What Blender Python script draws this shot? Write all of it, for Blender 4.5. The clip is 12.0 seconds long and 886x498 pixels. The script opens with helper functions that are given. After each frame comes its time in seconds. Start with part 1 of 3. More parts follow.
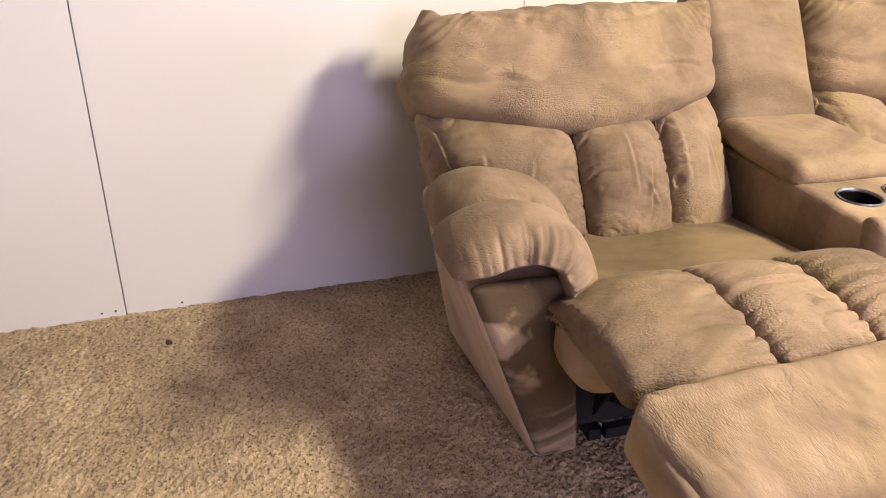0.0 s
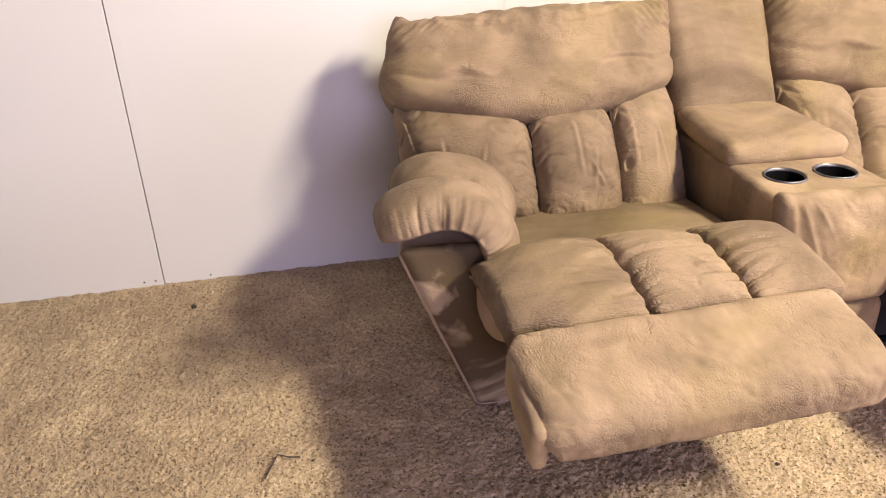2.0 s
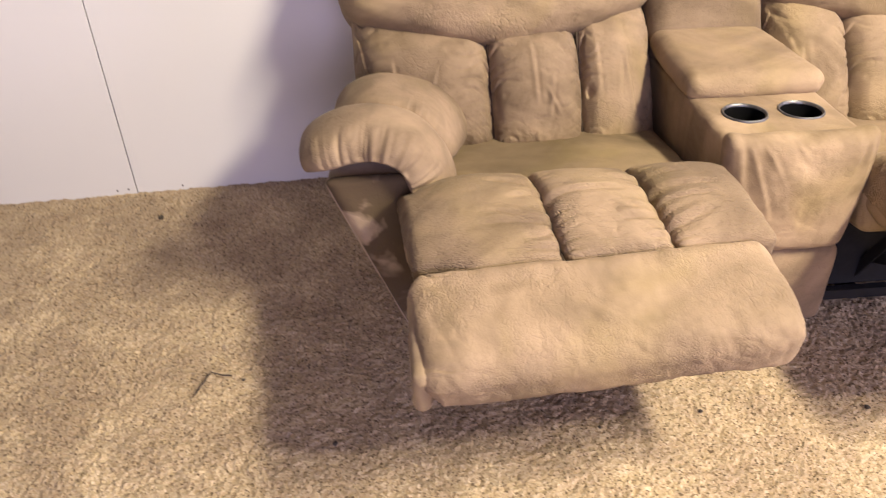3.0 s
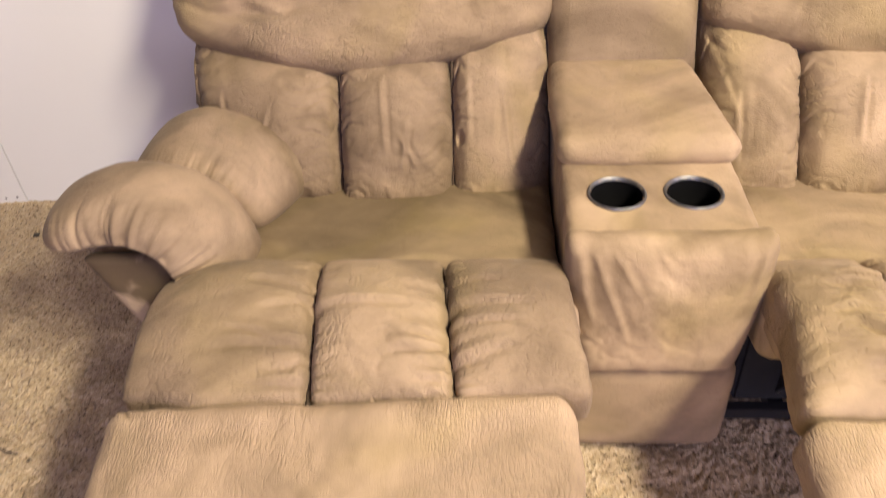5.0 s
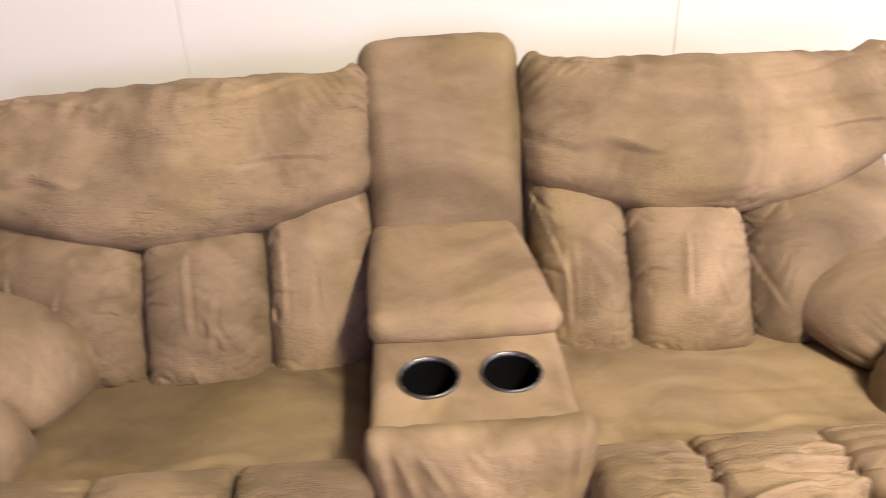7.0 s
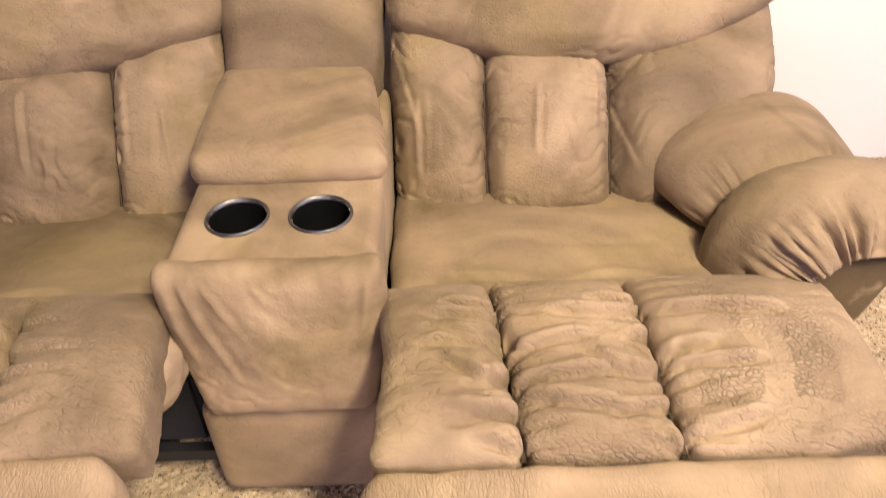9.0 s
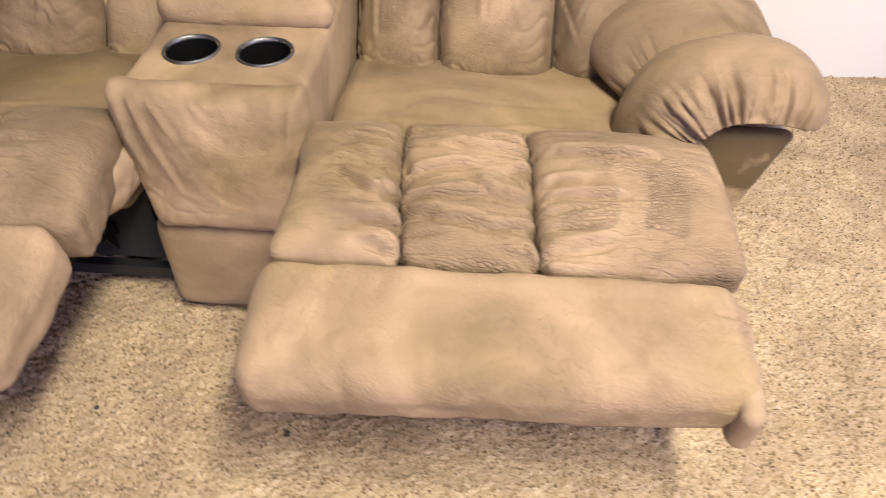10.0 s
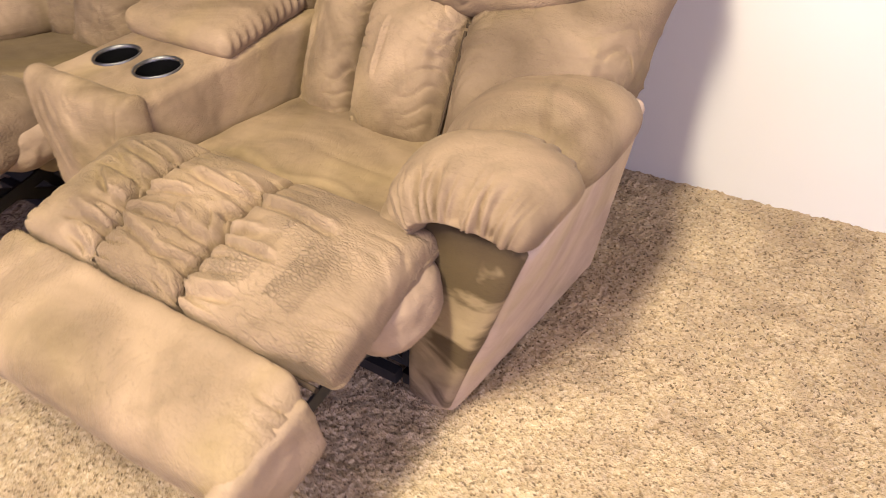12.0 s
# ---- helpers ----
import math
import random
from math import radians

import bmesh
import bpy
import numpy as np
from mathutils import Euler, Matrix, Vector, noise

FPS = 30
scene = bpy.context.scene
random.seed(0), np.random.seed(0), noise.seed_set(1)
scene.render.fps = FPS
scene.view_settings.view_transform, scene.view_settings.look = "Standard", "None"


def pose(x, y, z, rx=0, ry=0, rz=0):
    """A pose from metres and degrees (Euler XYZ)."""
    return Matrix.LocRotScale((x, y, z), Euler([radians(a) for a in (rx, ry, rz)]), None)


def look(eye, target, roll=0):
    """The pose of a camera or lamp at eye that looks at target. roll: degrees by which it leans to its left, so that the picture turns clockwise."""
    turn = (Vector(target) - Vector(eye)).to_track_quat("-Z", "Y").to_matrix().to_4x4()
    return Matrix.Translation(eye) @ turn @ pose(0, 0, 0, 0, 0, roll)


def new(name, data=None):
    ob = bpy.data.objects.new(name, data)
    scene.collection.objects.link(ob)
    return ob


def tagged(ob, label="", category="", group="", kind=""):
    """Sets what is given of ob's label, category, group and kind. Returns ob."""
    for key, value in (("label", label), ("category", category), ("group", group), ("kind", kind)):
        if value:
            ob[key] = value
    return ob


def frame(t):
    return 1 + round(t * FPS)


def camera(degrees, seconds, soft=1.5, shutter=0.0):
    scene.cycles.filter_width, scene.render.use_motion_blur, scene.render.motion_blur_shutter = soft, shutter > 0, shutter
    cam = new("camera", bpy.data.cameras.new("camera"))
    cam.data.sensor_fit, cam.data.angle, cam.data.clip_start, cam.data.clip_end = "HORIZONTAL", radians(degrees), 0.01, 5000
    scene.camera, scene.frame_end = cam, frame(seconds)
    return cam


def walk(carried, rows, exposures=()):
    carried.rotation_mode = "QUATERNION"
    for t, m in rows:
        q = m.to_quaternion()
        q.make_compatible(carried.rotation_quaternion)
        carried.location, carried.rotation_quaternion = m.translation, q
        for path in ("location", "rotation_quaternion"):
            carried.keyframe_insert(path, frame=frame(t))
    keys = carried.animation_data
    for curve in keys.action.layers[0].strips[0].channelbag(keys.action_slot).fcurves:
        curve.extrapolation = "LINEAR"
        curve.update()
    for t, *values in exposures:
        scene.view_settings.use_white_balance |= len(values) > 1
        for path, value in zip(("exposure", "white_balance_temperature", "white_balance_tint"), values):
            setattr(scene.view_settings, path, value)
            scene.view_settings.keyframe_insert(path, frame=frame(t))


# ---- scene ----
cam = camera(60.7, 12.0, soft=0.75, shutter=0.45)
PATH = [
    (0, (-1.512, -1.193, 1.179), (-0.905, 0.484, 0.275), 1.7),
    (0.5, (-1.47, -1.352, 1.186), (-0.946, 0.366, 0.307), 0.8),
    (1, (-1.429, -1.461, 1.195), (-0.952, 0.276, 0.327), -0.1),
    (1.5, (-1.38, -1.5, 1.204), (-0.944, 0.247, 0.334), -1.0),
    (2, (-1.226, -1.547, 1.22), (-0.891, 0.213, 0.33), -2.0),
    (2.5, (-1.062, -1.571, 1.226), (-0.871, 0.169, 0.26), -2.6),
    (3, (-0.944, -1.528, 1.26), (-0.766, 0.122, 0.145), -1.9),
    (3.2, (-0.884, -1.497, 1.269), (-0.691, 0.117, 0.104), -0.3),
    (4.8, (-0.328, -1.188, 1.284), (-0.407, 0.36, 0.021), -3.8),
    (5, (-0.327, -1.116, 1.299), (-0.405, 0.451, 0.06), -4.0),
    (5.5, (-0.335, -1.027, 1.303), (-0.384, 0.631, 0.185), -3.7),
    (6, (-0.32, -0.987, 1.323), (-0.323, 0.713, 0.269), -3.5),
    (6.5, (-0.277, -0.974, 1.324), (-0.204, 0.751, 0.313), -3.3),
    (7, (-0.109, -0.961, 1.314), (0.027, 0.77, 0.321), -2.9),
    (7.2, (-0.019, -0.968, 1.311), (0.131, 0.76, 0.315), -2.2),
    (8.8, (0.197, -0.991, 1.231), (0.285, 0.605, 0.028), -1.6),
    (9, (0.219, -1.003, 1.227), (0.284, 0.565, -0.013), -2.3),
    (9.5, (0.292, -1.105, 1.196), (0.275, 0.392, -0.13), -1.2),
    (10, (0.432, -1.21, 1.191), (0.371, 0.244, -0.18), -0.3),
    (10.5, (0.698, -1.231, 1.185), (0.441, 0.272, -0.108), -0.8),
    (11, (0.914, -1.136, 1.166), (0.506, 0.342, -0.117), 0.6),
    (11.5, (1.093, -0.992, 1.15), (0.491, 0.445, -0.104), -0.7),
    (12, (1.347, -0.92, 1.153), (0.47, 0.391, -0.078), -4.0),
]
# exposure and white balance drift a little
EXPOSURES = [(0.0, 0.18, 6450, 10), (3.0, 0.2, 6350, 10), (5.0, 0.1, 6350, 10), (6.0, -0.08, 6350, 10), (7.0, -0.3, 6400, 11), (9.0, -0.2, 6550, 12), (10.0, -0.27, 6050, 9), (10.7, -0.28, 6050, 9), (11.5, -0.28, 6400, 10), (12.0, -0.24, 6450, 10)]
walk(cam, [(t, look(eye, target, roll)) for t, eye, target, roll in PATH], EXPOSURES)
LAMP_AT, LAMP_W, WINDOW_E, WINDOW_S = (0.90, -1.55, 2.43), 220.0, 96.0, 98.0


# ---- world and light ----
world = bpy.data.worlds.new("world")
scene.world = world
world.use_nodes = True
world.node_tree.nodes["Background"].inputs[0].default_value = (0.55, 0.6, 1.0, 1)
world.node_tree.nodes["Background"].inputs[1].default_value = 0.015


def lamp(name, kind, energy, colour, m, **values):
    data = bpy.data.lights.new(name, kind)
    data.energy, data.color = energy, colour
    for key, value in values.items():
        setattr(data, key, value)
    ob = new(name, data)
    ob.matrix_world = m
    return ob


# the three bulbs of the long ceiling lamp in front of the loveseat, and the two windows, one beside and one behind the camera
for along in (-0.42, 0.0, 0.42):
    lamp("ceiling_lamp_light", "SPOT", LAMP_W, (1.0, 0.87, 0.65), pose(LAMP_AT[0], LAMP_AT[1] + along, LAMP_AT[2]), shadow_soft_size=0.14, spot_size=radians(168), spot_blend=0.25)
lamp("window_light", "AREA", WINDOW_E, (0.84, 0.74, 1.0), look((3.35, -1.7, 1.4), (0.0, -1.2, 0.9)), shape="RECTANGLE", size=1.6, size_y=1.2)
lamp("window_light", "AREA", WINDOW_S, (0.74, 0.65, 1.0), look((-0.6, -4.55, 1.45), (-0.6, 0.0, 1.0)), shape="RECTANGLE", size=2.0, size_y=1.2)


# ---- materials ----
def material(name):
    mat = bpy.data.materials.new(name)
    mat.use_nodes = True
    t = mat.node_tree
    return mat, t, t.nodes["Principled BSDF"]


def node(t, kind, **values):
    n = t.nodes.new(kind)
    for key, value in values.items():
        if key in n.inputs:
            n.inputs[key].default_value = value
        else:
            setattr(n, key, value)
    return n


def noise_of(t, coord, scale, detail=3.0, rough=0.55, distortion=0.0, stretch=None):
    n = node(t, "ShaderNodeTexNoise")
    n.inputs["Scale"].default_value, n.inputs["Detail"].default_value = scale, detail
    n.inputs["Roughness"].default_value, n.inputs["Distortion"].default_value = rough, distortion
    if stretch:
        m = node(t, "ShaderNodeMapping")
        m.inputs["Scale"].default_value, m.inputs["Rotation"].default_value = stretch[:3], (0, 0, 0) if len(stretch) < 6 else stretch[3:]
        t.links.new(coord, m.inputs["Vector"])
        coord = m.outputs["Vector"]
    t.links.new(coord, n.inputs["Vector"])
    return n.outputs["Fac"]


def ramp(t, fac, *stops):
    r = node(t, "ShaderNodeValToRGB")
    while len(r.color_ramp.elements) < len(stops):
        r.color_ramp.elements.new(0.5)
    for e, (p, c) in zip(r.color_ramp.elements, stops):
        e.position, e.color = p, (*c, 1) if len(c) == 3 else c
    t.links.new(fac, r.inputs["Fac"])
    return r.outputs["Color"]


def grey(v):
    return (v, v, v)


def mix(t, a, b, fac, mode="MIX"):
    m = node(t, "ShaderNodeMix", data_type="RGBA", blend_type=mode)
    for socket, value in ((m.inputs[0], fac), (m.inputs[6], a), (m.inputs[7], b)):
        if isinstance(value, (int, float, tuple)):
            socket.default_value = value
        else:
            t.links.new(value, socket)
    return m.outputs[2]


def bump(t, height, strength, distance, normal=None):
    b = node(t, "ShaderNodeBump")
    b.inputs["Strength"].default_value, b.inputs["Distance"].default_value = strength, distance
    t.links.new(height, b.inputs["Height"])
    if normal:
        t.links.new(normal, b.inputs["Normal"])
    return b.outputs["Normal"]


def suede(name, dark, light, crumple=1.0, stain_amount=0.35, stain_from=0.6, grain=(0.75, 0.75, 1.5, 0.3, 0.3, 0.3), soil=0.72, patches=(), pebbly=0.35):
    """Worn microsuede: nap brushed light and dark in soft patches, stains, fine parallel wrinkles and a pebbled crumple where it is worn."""
    mat, t, p = material(name)
    obj = node(t, "ShaderNodeTexCoord").outputs["Object"]
    info = node(t, "ShaderNodeObjectInfo").outputs["Random"]
    spread = node(t, "ShaderNodeMath", operation="MULTIPLY")
    t.links.new(info, spread.inputs[0])
    spread.inputs[1].default_value = 13.0
    shift = node(t, "ShaderNodeVectorMath", operation="ADD")
    t.links.new(obj, shift.inputs[0])
    t.links.new(spread.outputs[0], shift.inputs[1])
    co = shift.outputs[0]
    nap = ramp(t, noise_of(t, co, 3.0, 4, 0.55, 1.0), (0.36, grey(0)), (0.63, grey(1)))
    brush = ramp(t, noise_of(t, co, 12.0, 4, 0.6, 0.4, (0.7, 1.2, 1.5, 0.3, 0.3, 0.2)), (0.3, grey(0)), (0.74, grey(1)))
    fine = noise_of(t, co, 600.0, 2, 0.5)
    dark, light = tuple(c * 0.68 for c in dark), tuple(c * 0.83 for c in light)
    col = mix(t, (*dark, 1), (*light, 1), mix(t, nap, brush, 0.3))
    stain = ramp(t, noise_of(t, co, 3.4, 4, 0.55, 1.2), (stain_from, grey(0)), (stain_from + 0.07, grey(1)))
    col = mix(t, col, (dark[0] * soil, dark[1] * soil * 0.97, dark[2] * soil * 0.87, 1), mix(t, grey(0) + (1,), grey(stain_amount) + (1,), stain))
    # yellowed, greasy zones
    greasy = ramp(t, noise_of(t, co, 2.6, 3, 0.5, 0.8), (0.50, grey(0)), (0.66, grey(1)))
    col = mix(t, col, mix(t, (1.0, 1.0, 1.02, 1), (0.97, 0.985, 0.86, 1), greasy), 1.0, "MULTIPLY")
    col = mix(t, col, mix(t, grey(0.90) + (1,), grey(1.08) + (1,), fine), 1.0, "MULTIPLY")
    # the nap of each piece lies its own way
    col = mix(t, col, ramp(t, info, (0.0, (0.94, 0.935, 0.92)), (0.5, (0.99, 0.99, 0.99)), (1.0, (1.04, 1.037, 1.04))), 1.0, "MULTIPLY")
    tint = t.nodes.new("NodeReroute")
    t.links.new(col, tint.inputs[0])
    p.inputs["Roughness"].default_value = 0.85
    p.inputs["Specular IOR Level"].default_value = 0.18
    p.inputs["Sheen Weight"].default_value = 0.06
    p.inputs["Sheen Roughness"].default_value = 0.35
    p.inputs["Sheen Tint"].default_value = (1, 0.9, 0.78, 1)
    # crumpled cloth: pebbles drawn out along the wrinkles, on soft streaks
    bent = node(t, "ShaderNodeTexNoise", Scale=26.0, Detail=2.0)
    t.links.new(co, bent.inputs["Vector"])
    sway = node(t, "ShaderNodeVectorMath", operation="MULTIPLY_ADD")
    t.links.new(bent.outputs["Color"], sway.inputs[0])
    sway.inputs[1].default_value = (0.012, 0.012, 0.012)
    t.links.new(co, sway.inputs[2])
    drawn = node(t, "ShaderNodeMapping")
    drawn.inputs["Scale"].default_value, drawn.inputs["Rotation"].default_value = grain[:3], grain[3:]
    t.links.new(sway.outputs[0], drawn.inputs["Vector"])
    pebbles = node(t, "ShaderNodeTexVoronoi", feature="DISTANCE_TO_EDGE")
    pebbles.inputs["Scale"].default_value = 150.0
    t.links.new(drawn.outputs[0], pebbles.inputs["Vector"])
    pebble = ramp(t, pebbles.outputs["Distance"], (0.0, grey(0)), (0.06, grey(0.45)), (0.28, grey(1)))
    # wrinkles: fine lines that branch along the grain, at two sizes
    lines = noise_of(t, sway.outputs[0], 42.0, 1.5, 0.5, 0.5, grain)
    hair = noise_of(t, sway.outputs[0], 105.0, 1, 0.5, 0.4, grain)
    wide = ramp(t, lines, (0.36, grey(1)), (0.455, grey(0.75)), (0.5, grey(0)), (0.53, grey(0.7)), (0.66, grey(1)))
    thin = ramp(t, hair, (0.38, grey(1)), (0.5, grey(0.35)), (0.60, grey(1)))
    streaks = mix(t, wide, thin, 0.45)
    where = ramp(t, noise_of(t, co, 5.0, 2, 0.5), (0.42, grey(pebbly * 0.12)), (0.60, grey(pebbly)))
    # square patches rubbed dark and pebbled
    for px, py, hx, hy in patches:
        parts = node(t, "ShaderNodeSeparateXYZ")
        wob = node(t, "ShaderNodeVectorMath", operation="MULTIPLY_ADD")
        wobble = node(t, "ShaderNodeTexNoise", Scale=14.0, Detail=4.0)
        t.links.new(obj, wobble.inputs["Vector"])
        t.links.new(wobble.outputs["Color"], wob.inputs[0])
        wob.inputs[1].default_value = (0.06, 0.06, 0)
        t.links.new(obj, wob.inputs[2])
        t.links.new(wob.outputs[0], parts.inputs[0])
        mask = None
        for out, at, half in ((0, px + 0.03, hx), (1, py + 0.03, hy)):
            away = node(t, "ShaderNodeMath", operation="COMPARE")
            t.links.new(parts.outputs[out], away.inputs[0])
            away.inputs[1].default_value, away.inputs[2].default_value = at, half
            if mask is None:
                mask = away.outputs[0]
            else:
                both = node(t, "ShaderNodeMath", operation="MULTIPLY")
                t.links.new(mask, both.inputs[0])
                t.links.new(away.outputs[0], both.inputs[1])
                mask = both.outputs[0]
        where = mix(t, where, grey(1.0) + (1,), mask)
        shade = t.nodes.new("NodeReroute")
        t.links.new(mix(t, tint.outputs[0], mix(t, tint.outputs[0], grey(0.92) + (1,), 1.0, "MULTIPLY"), mask), shade.inputs[0])
        tint = shade
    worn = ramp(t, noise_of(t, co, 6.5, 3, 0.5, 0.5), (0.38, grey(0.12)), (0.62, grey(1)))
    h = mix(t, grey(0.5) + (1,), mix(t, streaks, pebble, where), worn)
    # hollows of the crumpled cloth darkened: their shade put into the colour
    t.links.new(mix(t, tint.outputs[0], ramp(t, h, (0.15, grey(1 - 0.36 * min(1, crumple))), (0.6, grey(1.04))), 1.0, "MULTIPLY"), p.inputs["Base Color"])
    n = bump(t, h, min(1.0, 1.15 * crumple), 0.0042)
    t.links.new(bump(t, fine, 0.12, 0.001, n), p.inputs["Normal"])
    return mat


def plain(name, colour, rough=0.5, metal=0.0, vary=0.15, scale=30.0, relief=0.1):
    mat, t, p = material(name)
    obj = node(t, "ShaderNodeTexCoord").outputs["Object"]
    f = noise_of(t, obj, scale, 4, 0.6)
    t.links.new(mix(t, (*[c * (1 - vary) for c in colour], 1), (*[min(1, c * (1 + vary)) for c in colour], 1), f), p.inputs["Base Color"])
    t.links.new(ramp(t, f, (0.3, grey(max(0.02, rough - 0.08))), (0.7, grey(min(1, rough + 0.08)))), p.inputs["Roughness"])
    p.inputs["Metallic"].default_value = metal
    if relief:
        t.links.new(bump(t, noise_of(t, obj, scale * 8, 3), relief, 0.002), p.inputs["Normal"])
    return mat


def carpet_material():
    """Cut-pile carpet of mixed tan, cream and brown yarns, with traffic dirt."""
    mat, t, p = material("carpet_pile")
    obj = node(t, "ShaderNodeTexCoord").outputs["Object"]
    tuft = node(t, "ShaderNodeTexVoronoi", feature="F1")
    tuft.inputs["Scale"].default_value = 230.0
    t.links.new(obj, tuft.inputs["Vector"])
    pick = node(t, "ShaderNodeSeparateColor")
    t.links.new(tuft.outputs["Color"], pick.inputs[0])
    yarn = ramp(t, pick.outputs[0], (0.0, (0.18, 0.135, 0.085)), (0.12, (0.42, 0.325, 0.21)), (0.26, (0.575, 0.465, 0.302)), (0.75, (0.655, 0.545, 0.395)), (1.0, (0.735, 0.635, 0.49)))
    dirt = ramp(t, noise_of(t, obj, 3.2, 5, 0.62, 0.6), (0.35, grey(0.0)), (0.68, grey(1.0)))
    blot = ramp(t, noise_of(t, obj, 11.0, 4, 0.6, 0.5), (0.4, grey(0.0)), (0.7, grey(1.0)))
    col = mix(t, yarn, mix(t, (0.74, 0.71, 0.70, 1), (1.1, 1.1, 1.08, 1), dirt), 1.0, "MULTIPLY")
    col = mix(t, col, mix(t, (0.69, 0.645, 0.60, 1), (0.89, 0.85, 0.775, 1), blot), 1.0, "MULTIPLY")
    t.links.new(col, p.inputs["Base Color"])
    p.inputs["Roughness"].default_value = 1.0
    p.inputs["Specular IOR Level"].default_value = 0.05
    p.inputs["Sheen Weight"].default_value = 0.12
    h = mix(t, tuft.outputs["Distance"], noise_of(t, obj, 420.0, 3, 0.6), 0.5)
    t.links.new(bump(t, h, 0.7, 0.007), p.inputs["Normal"])
    return mat


def wall_material():
    mat, t, p = material("painted_panel")
    obj = node(t, "ShaderNodeTexCoord").outputs["Object"]
    cloud = noise_of(t, obj, 1.6, 5, 0.6)
    t.links.new(mix(t, (0.595, 0.583, 0.57, 1), (0.645, 0.631, 0.615, 1), cloud), p.inputs["Base Color"])
    p.inputs["Roughness"].default_value = 0.55
    p.inputs["Specular IOR Level"].default_value = 0.3
    t.links.new(bump(t, noise_of(t, obj, 160.0, 3), 0.06, 0.002), p.inputs["Normal"])
    return mat


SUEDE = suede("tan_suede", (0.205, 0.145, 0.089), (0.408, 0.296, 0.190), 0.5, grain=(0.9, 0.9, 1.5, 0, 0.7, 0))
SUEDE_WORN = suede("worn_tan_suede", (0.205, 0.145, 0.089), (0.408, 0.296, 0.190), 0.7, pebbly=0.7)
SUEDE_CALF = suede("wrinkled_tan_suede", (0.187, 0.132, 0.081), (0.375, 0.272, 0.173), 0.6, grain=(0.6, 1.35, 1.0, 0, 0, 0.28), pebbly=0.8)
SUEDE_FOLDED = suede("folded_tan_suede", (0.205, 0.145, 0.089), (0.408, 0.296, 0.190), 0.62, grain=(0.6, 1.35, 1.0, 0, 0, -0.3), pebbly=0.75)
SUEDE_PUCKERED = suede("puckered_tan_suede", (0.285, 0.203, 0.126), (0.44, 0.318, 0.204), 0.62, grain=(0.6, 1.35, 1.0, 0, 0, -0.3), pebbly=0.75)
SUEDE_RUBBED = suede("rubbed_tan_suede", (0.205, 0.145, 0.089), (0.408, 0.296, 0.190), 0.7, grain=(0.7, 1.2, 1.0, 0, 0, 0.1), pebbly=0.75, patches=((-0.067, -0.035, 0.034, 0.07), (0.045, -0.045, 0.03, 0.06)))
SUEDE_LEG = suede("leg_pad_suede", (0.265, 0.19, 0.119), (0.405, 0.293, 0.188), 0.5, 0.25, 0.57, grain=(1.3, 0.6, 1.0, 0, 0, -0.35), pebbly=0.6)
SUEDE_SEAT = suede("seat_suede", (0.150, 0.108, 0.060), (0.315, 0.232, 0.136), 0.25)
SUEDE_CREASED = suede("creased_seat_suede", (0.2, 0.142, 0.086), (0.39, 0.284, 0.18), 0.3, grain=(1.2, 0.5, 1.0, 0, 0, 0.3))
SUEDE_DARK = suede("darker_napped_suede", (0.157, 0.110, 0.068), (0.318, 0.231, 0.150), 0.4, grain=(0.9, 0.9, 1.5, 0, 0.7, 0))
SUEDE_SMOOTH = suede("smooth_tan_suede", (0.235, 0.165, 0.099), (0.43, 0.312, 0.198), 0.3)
# darker suede for the arm pads: shade of their inner sides put into the colour
SUEDE_ARM_SHADED = suede("shaded_arm_suede", (0.168, 0.118, 0.073), (0.345, 0.25, 0.162), 0.3)
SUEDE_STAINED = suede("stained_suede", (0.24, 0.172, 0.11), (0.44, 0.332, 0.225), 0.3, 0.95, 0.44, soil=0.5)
# paler suede for end panels and front rolls, window light put into its colour
SUEDE_PALE_LIT = suede("pale_lit_suede", (0.30, 0.215, 0.142), (0.46, 0.34, 0.235), 0.25, 0.3)
# the same suede much paler: window light on the arm sides put into the colour
SUEDE_SIDE_LIT = suede("lit_side_suede", (0.51, 0.39, 0.30), (0.63, 0.49, 0.385), 0.25, 0.2)
# seam cords almost black: the shade of the grooves put into their colour
SEAM = plain("seam_groove_shade", (0.045, 0.028, 0.016), 0.95)
CARPET = carpet_material()
WALL = wall_material()
GROOVE = plain("panel_groove", (0.16, 0.155, 0.16), 0.8)
# unseen ceiling and side walls, kept dark so that less light bounces back
CEILING = plain("bounce_cut_ceiling", (0.28, 0.27, 0.26), 0.8)
SIDE_WALL = plain("bounce_cut_side_wall", (0.25, 0.24, 0.235), 0.7)
BLACK = plain("black_steel", (0.018, 0.018, 0.02), 0.45, 0.3)
CUP = plain("black_plastic_cup", (0.002, 0.002, 0.0025), 0.85)
CUP.node_tree.nodes["Principled BSDF"].inputs["Specular IOR Level"].default_value = 0.08
STEEL = plain("brushed_steel", (0.15, 0.149, 0.15), 0.46, 1.0)
DARK_CLOTH = plain("black_dust_cover", (0.008, 0.008, 0.009), 0.95)
DEBRIS = plain("dark_crumb", (0.04, 0.03, 0.022), 0.8)
NAIL = plain("nail_head", (0.07, 0.06, 0.06), 0.5, 0.6)
LINT = plain("white_lint", (0.8, 0.79, 0.76), 0.9)


# ---- shape tools ----
GRID = np.random.RandomState(7).rand(64, 64, 64)


